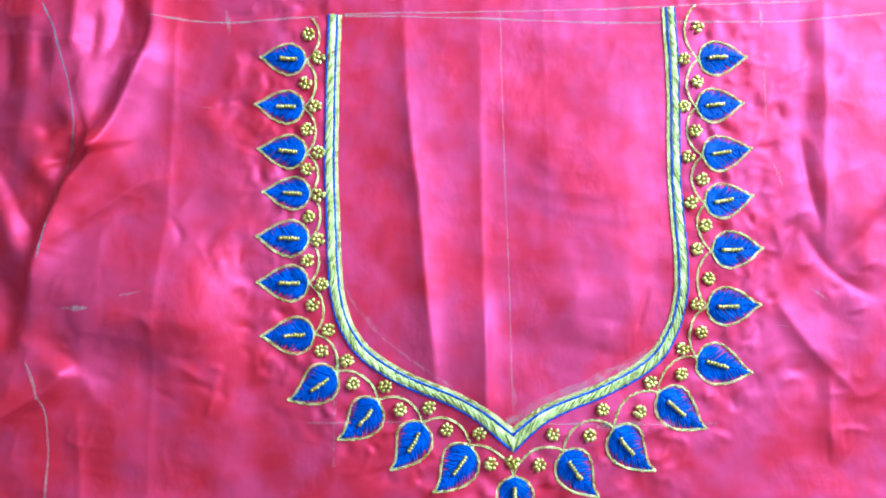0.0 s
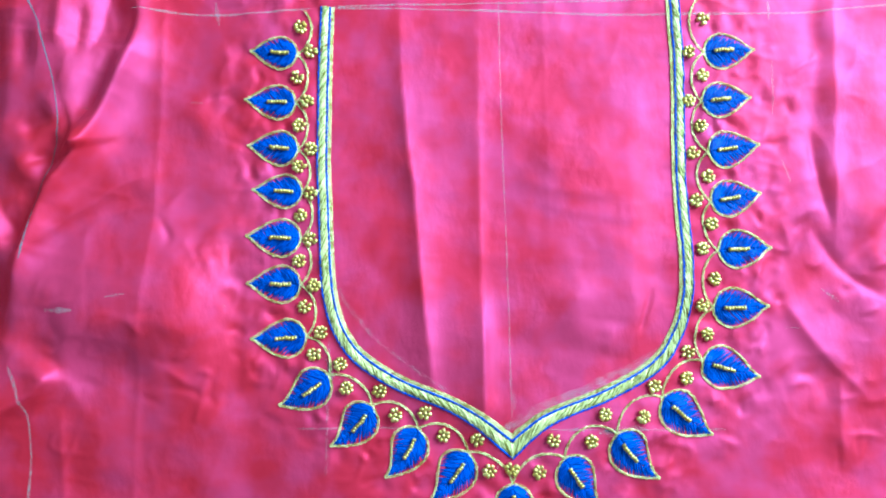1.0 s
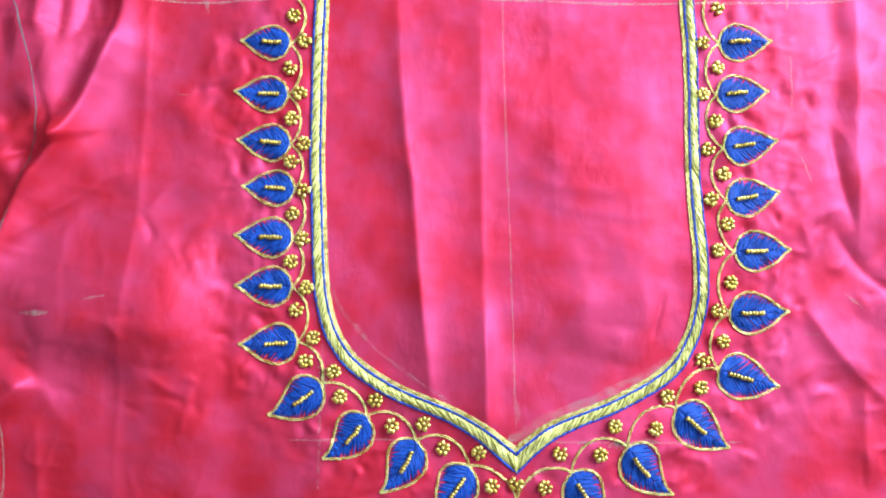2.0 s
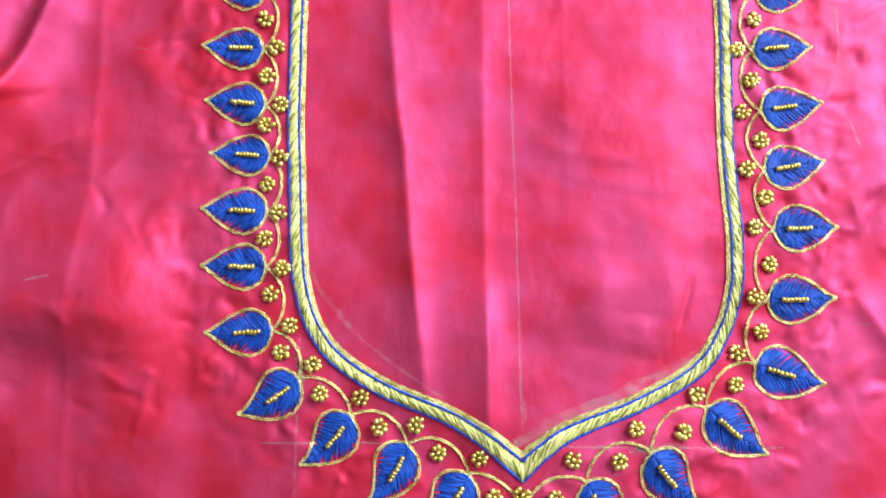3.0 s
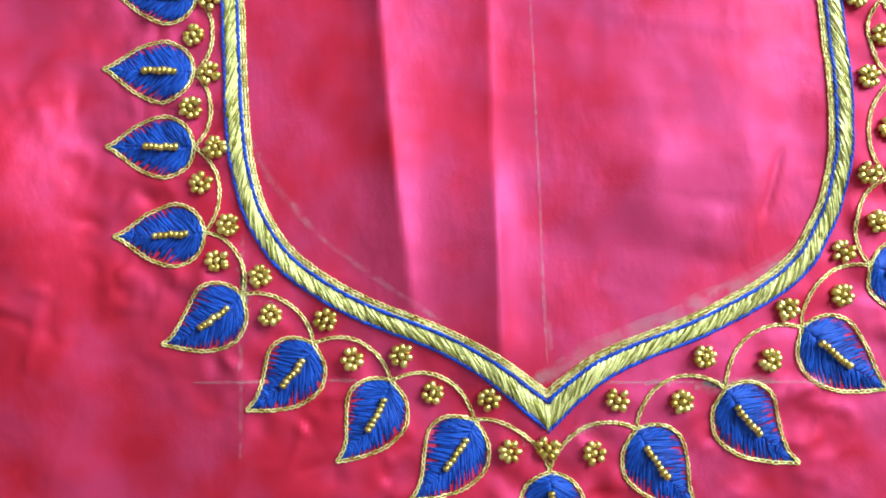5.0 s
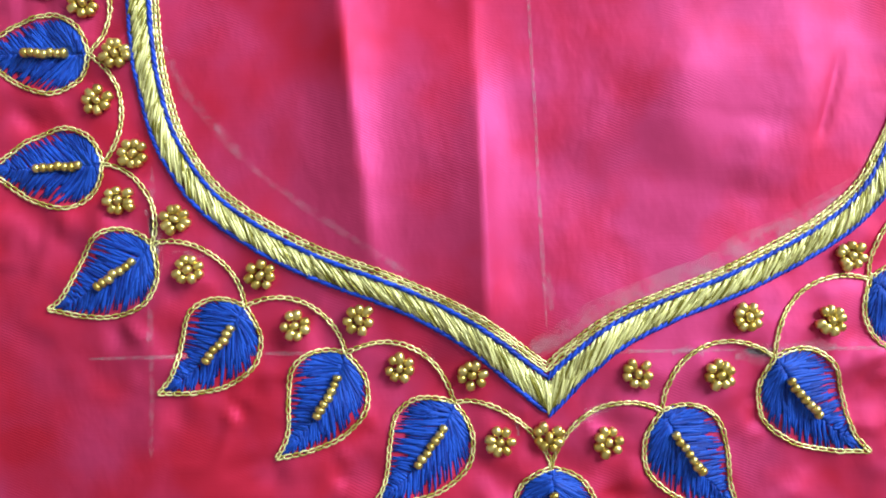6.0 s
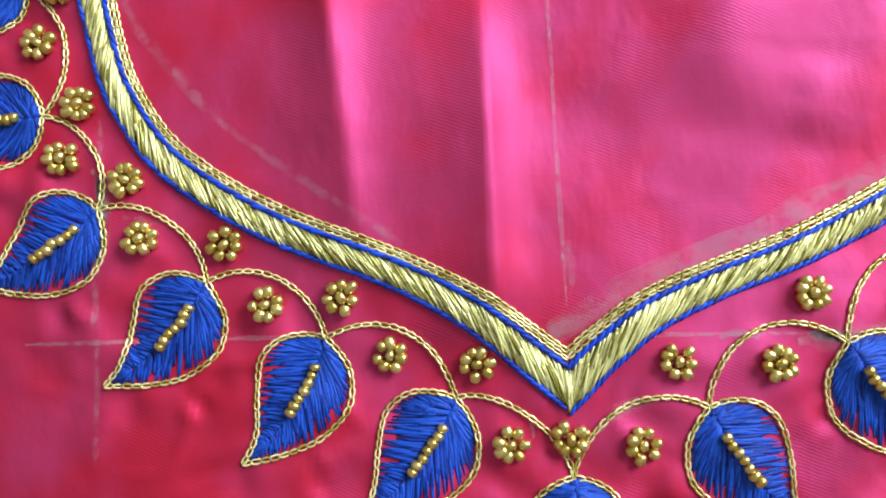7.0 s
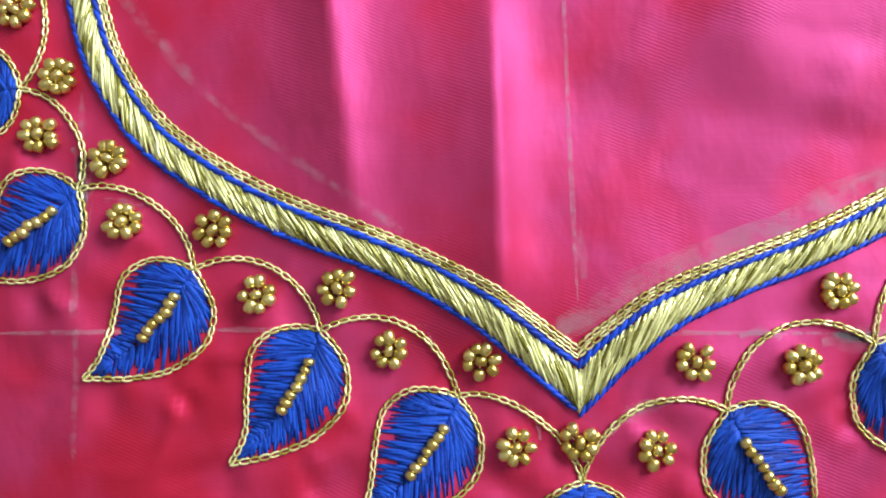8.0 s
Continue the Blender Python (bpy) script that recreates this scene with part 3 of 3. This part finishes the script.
def leaf(spec, lean, full_side, seed):
    """lean: 0 an even heart, 1 one side full and the other hollow; full_side: 1 where the full side lies left of the way to the tip."""
    rng = np.random.default_rng(seed)
    base, tip = np.array(spec[:2]) * MM, np.array(spec[2:]) * MM
    ax = tip - base
    nr = np.array([-ax[1], ax[0]])
    at = lambda uv: base + np.outer(uv[..., 0], ax) + np.outer(uv[..., 1], nr)
    # the bead row and the rib under it lean a little into the full side
    rib = lambda u: np.stack([u, full_side * lean * 0.32 * u * (1 - u)], -1)
    fill, edge = Builder(), Builder()
    u = np.linspace(0, 1, 6)
    for side in (1, -1):
        outline = EVEN_EDGE * (1 - lean) + (FULL_EDGE if side == full_side else HOLLOW_EDGE) * lean
        outline = outline * (1, side * rng.uniform(0.98, 1.02))
        chain(edge, spline(at(outline))[0], 0.0019, 0.00042, 0.00021, rng)
        q = spline(outline, 0.01)[0]
        # straight slanting stitches from the rib out to the edge, their ends like a comb
        for layer, count in enumerate((26, 58, 46)):
            for k in range(count):
                f = np.clip((k + rng.uniform(0.25, 0.75)) / count, 0.03, 0.985)
                end = q[int(f * (len(q) - 1))]
                start = end[0] - 0.92 * abs(end[1]) + rng.normal(0, 0.015)
                start = 0.035 + 0.05 * rng.uniform() + 0.10 * f if start < 0.08 + 0.1 * f else start
                root = rib(np.array(min(start, 0.80)))
                reach = (rng.uniform(0.86, 0.95), rng.uniform(0.66, 0.82), rng.uniform(0.42, 0.66))[layer] * (1.0 - 0.16 * max(0.0, f - 0.8) / 0.2)
                stop = root + (end - root) * reach
                for twin in range(2 if layer == 0 else 1):
                    slip = np.array((0.0, 0.0)) if not twin else np.array((0.014, rng.normal(0, 0.005)))
                    line = (root + slip * 0.5) + (stop + slip - root) * u[:, None] + np.outer(np.sin(np.pi * u), (rng.normal(0, 0.006), rng.normal(0, 0.006)))
                    xy = at(line)
                    z = cloth_height(xy[:, 0], xy[:, 1]) + 0.00010 + (0.00030 + 0.00014 * layer) * (1 - u ** 2.5) + rng.normal(0, 0.00004)
                    fill.strand(np.c_[xy, z], (0.00030, 0.00038, 0.00040)[layer] * rng.uniform(0.85, 1.15) * np.array([0.8, 1.0, 1.05, 1.0, 0.9, 0.55]), 5, 0.55)
    ob = part("embroidered_leaf", fill.mesh("embroidered_leaf", BLUE), FABRIC, "royal blue thread-filled leaf outlined in gold with a bead row")
    part("leaf_outline", edge.mesh("leaf_outline", CHAIN), ob, "gold chain-stitched outline")
    row = at(rib(np.linspace(0.20, 0.53, 7)))
    way = row[-1] - row[0]
    ang = math.atan2(way[1], way[0])
    across = np.array([-way[1], way[0]]) / np.linalg.norm(way)
    for xy in row:
        lay_bead(ob, xy + across * rng.normal(0, 0.00013), ang + rng.normal(0, 0.12), rng, 0.0006, 0.0, 1.0)
    return ob


# how far each leaf leans: the lowest ones most
LEAN_LEFT, LEAN_RIGHT = {6: 0.15, 7: 0.8, 8: 1.0, 9: 1.0, 10: 0.9}, {5: 0.1, 6: 0.35, 7: 0.6, 8: 1.0, 9: 0.8}
for k, spec in enumerate(LEAVES_LEFT):
    leaf(spec, LEAN_LEFT.get(k, 0.0), 1, 100 + k)
for k, spec in enumerate(LEAVES_RIGHT):
    leaf(spec, LEAN_RIGHT.get(k, 0.0), -1, 140 + k)
leaf(LEAF_MIDDLE, 0.0, 1, 170)


# ---------------------------------------------------------------- vines from leaf to leaf
def vine(a, b, bend, seed, bow=0.235, turn_in=54, turn_out=50):
    """A gold chain-stitched stem between two stalk ends; bow: how far it swings out, of its length."""
    a, b = np.array(a) * MM, np.array(b) * MM
    d = b - a

    def turned(v, degrees):
        c, s = math.cos(radians(degrees)), math.sin(radians(degrees))
        return np.array([c * v[0] - s * v[1], s * v[0] + c * v[1]])

    reach = bow / (0.375 * (math.sin(radians(turn_in)) + math.sin(radians(turn_out))))
    line = bezier(a, a + turned(d, bend * turn_in) * reach, b - turned(d, -bend * turn_out) * reach, b)
    m = Builder()
    chain(m, evenly(line)[0], 0.0019, 0.00041, 0.00021, np.random.default_rng(seed))
    part("vine", m.mesh("vine", CHAIN), FABRIC, "curved gold chain-stitched stem")


stalks_l = [(-51.2, 146.9)] + [s[:2] for s in LEAVES_LEFT] + [LEAF_MIDDLE[:2]]
stalks_r = [(159.5, 158.4)] + [s[:2] for s in LEAVES_RIGHT] + [LEAF_MIDDLE[:2]]
for k in range(len(stalks_l) - 1):
    vine(stalks_l[k], stalks_l[k + 1], 1, 200 + k, {8: 0.22, 9: 0.255, 10: 0.275, 11: 0.185}.get(k, 0.23))
for k in range(len(stalks_r) - 1):
    vine(stalks_r[k], stalks_r[k + 1], -1, 230 + k, {8: 0.25, 9: 0.31, 10: 0.255}.get(k, 0.235), *((64, 62) if k == 9 else (54, 50)))


# ---------------------------------------------------------------- bead flowers, in millimetres
FLOWERS_LEFT = [
    (-52.9, 138.2), (-54.1, 111.2), (-52.9, 86.0), (-52.6, 64.8), (-51.5, 39.7), (-51.8, 16.5), (-48.9, -6.8), (-43.9, -30.5),
    (-27.6, -47.3), (-3.3, -61.0), (21.0, -71.6), (44.0, -89.4), (-47.4, 125.1), (-48.9, 98.5), (-46.8, 74.2), (-46.6, 51.1),
    (-46.3, 27.2), (-44.1, 4.0), (-40.4, -19.7), (-30.7, -35.4), (-10.9, -49.1), (11.8, -60.0), (37.9, -73.7), (55.5, -88.5),
]
FLOWERS_RIGHT = [
    (160.2, 146.0), (159.1, 115.0), (157.2, 87.7), (160.4, 60.6), (161.0, 35.7), (162.5, 7.0), (157.8, -21.5), (146.6, -43.9),
    (122.7, -63.0), (95.8, -75.0), (69.2, -89.9), (151.8, 127.5), (151.3, 101.3), (152.8, 73.3), (153.7, 47.9), (156.1, 22.8),
    (155.4, -6.6), (147.4, -30.7), (129.3, -48.0), (103.2, -61.7), (76.4, -74.1),
]


def bead_flower(x, y, seed):
    rng = np.random.default_rng(seed)
    c = np.array([x, y]) * MM
    knot = Builder()
    turn = rng.uniform(0, 6.28)
    count = rng.choice([7, 8, 8])
    spots = []
    for k in range(count):
        a = turn + 2 * np.pi * k / count + rng.normal(0, 0.13)
        r = 0.00250 * rng.uniform(0.90, 1.10)
        spots.append((c + r * np.array([math.cos(a), math.sin(a)]), a))
        far = c + 0.0030 * np.array([math.cos(a), math.sin(a)])
        knot.strand(on_cloth(np.linspace(c, far, 4), 0.0004), 0.00014, 4)
    ob = part("bead_flower", knot.mesh("bead_flower", CHAIN), FABRIC, "small flower of round gold beads")
    lay_bead(ob, c, rng.uniform(0, 3.1), rng, 0.0004, 0.0, 1.08)
    for xy, a in spots:
        lay_bead(ob, xy, a + rng.normal(0, 0.15), rng, 0.0001, rng.normal(0, 0.15), 1.04, PETALS)


for k, (x, y) in enumerate(FLOWERS_LEFT + FLOWERS_RIGHT):
    bead_flower(x, y, 300 + k)


# ---------------------------------------------------------------- chalk marks, in millimetres: width, material, line
def chalk_line(line, wide, mat, seed, label, lift=0.00016):
    rng = np.random.default_rng(seed)
    q, t, length = spline(np.array(line) * MM, 0.0012)
    n = len(q)
    w = wide * MM * 0.5 * (1 + 0.25 * np.interp(np.arange(n), np.linspace(0, n, 12), rng.normal(0, 1, 12)))
    w *= np.clip(np.minimum(np.arange(n), n - 1 - np.arange(n)) / 3.0, 0.5, 1)
    rows = [on_cloth(offset(q, t, f * w), lift) for f in (-1, -0.4, 0.4, 1)]
    verts = np.stack(rows, 1).reshape(-1, 3)
    faces = [(4 * i + k, 4 * i + k + 1, 4 * i + k + 5, 4 * i + k + 4) for i in range(n - 1) for k in range(3)]
    me = bpy.data.meshes.new("chalk_line")
    me.from_pydata(verts.tolist(), [], [f[::-1] for f in faces])
    me.materials.append(mat)
    me.polygons.foreach_set("use_smooth", [True] * len(me.polygons))
    part("chalk_line", me, FABRIC, label)


WHITE_LINES = [
    (1.1, [(-141, 147), (-96, 144.2), (-48, 148.3)]),
    (0.9, [(-36.5, 149.7), (49, 152.8), (149, 158.2), (230, 163)]),
    (1.3, [(-36.5, 148.8), (40, 148.6), (117, 148.3), (206, 150.5), (268, 156.3)]),
    (0.8, [(50.6, 153.8), (51.6, 96), (53.4, 35), (55.3, -48), (55.8, -63)]),
    (0.8, [(-52, -67.6), (-3, -67.5), (0.5, -68)]),
    (0.9, [(60, -68.6), (98, -69.4), (166, -70)]),
    (2.3, [(-174, -8.1), (-159, -8.1)]), (1.2, [(-143, -1.8), (-133, 0)]), (1.3, [(-89, -6), (-88, -7.2)]),
    (0.9, [(-160, 93), (-155, 92)]), (0.7, [(-108, 97.5), (-102, 97)]),
    (1.0, [(197.5, 123.5), (197.3, 95)]), (1.3, [(200.7, 70), (205, 57.6)]), (1.2, [(220.7, 2), (230, -5.5)]),
    (1.3, [(196.5, 155), (196.9, 149)]), (1.0, [(200, -18), (207, -18.6)]),
]
for k, (wide, line) in enumerate(WHITE_LINES):
    chalk_line(line, wide, CHALK if k < 3 or wide > 2 else FAINT, 400 + k, "faint white tailor's chalk line")
for k, line in enumerate(([(-192.7, 153), (-183.4, 135), (-171.8, 96), (-174, 66), (-184.6, 17)], [(-190, -35), (-182, -52), (-181, -78), (-183, -103), (-184, -125)])):
    chalk_line(line, 0.75 + 0.4 * k, (CHALK_BLUE, CHALK)[k], 430 + k, ("thin grey-blue drawn line", "pale grey chalk line")[k])
# rubbed chalk: thin films, the upper ones narrower, so that it fades at its edges
RUBBED = [
    (6.0, SMUDGE, [(50, -69.5), (60, -64.5), (87, -52), (108, -43.5), (132, -32), (140, -20)]),
    (2.2, SMUDGE_THIN, [(-33, 6), (-29, -4), (-25, -9), (-12, -24), (5.1, -37), (24, -50)]),
    (1.6, SMUDGE_THIN, [(-36.4, -22), (-37, -60), (-37.8, -92)]),
    (4.0, SMUDGE, [(-35, -34), (-36, -52)]), (3.0, SMUDGE_THIN, [(56.3, -50), (57, -59)]),
    (2.6, SMUDGE, [(196.8, 157), (197, 147)]), (2.4, SMUDGE, [(-97, 151), (-95, 139)]), (4.0, SMUDGE, [(100, -71), (124, -69)]),
    (2.6, SMUDGE, [(61.1, -86.9), (63.7, -84.3), (68.6, -82.1), (72.3, -81.1)]), (2.2, SMUDGE, [(85.0, -69.8), (88.9, -68.9), (92.5, -70.3)]), (2.6, SMUDGE, [(102.9, -69.5), (107.8, -70.7)]), (1.4, SMUDGE, [(26.1, -66.5), (28.3, -68.3), (29.3, -70.8)]), (1.6, SMUDGE, [(46.5, -82.4), (48.1, -85.0), (48.6, -88.3)]),
    (2.0, SMUDGE_THIN, [(-31.4, -42.9), (-24.2, -44.3)]), (2.4, SMUDGE, [(-38.3, -32.9), (-36.7, -36.4), (-35.1, -46.8)]), (1.6, SMUDGE_THIN, [(-2.7, -91.2), (-9.4, -92.8)]),
]
for k, (wide, mat, line) in enumerate(RUBBED):
    for n, share in enumerate((1.0, 0.72, 0.45)):
        chalk_line(line, wide * share, mat, 440 + 5 * k + n, "rubbed pale chalk smudge", 0.00012 + 0.00004 * n)
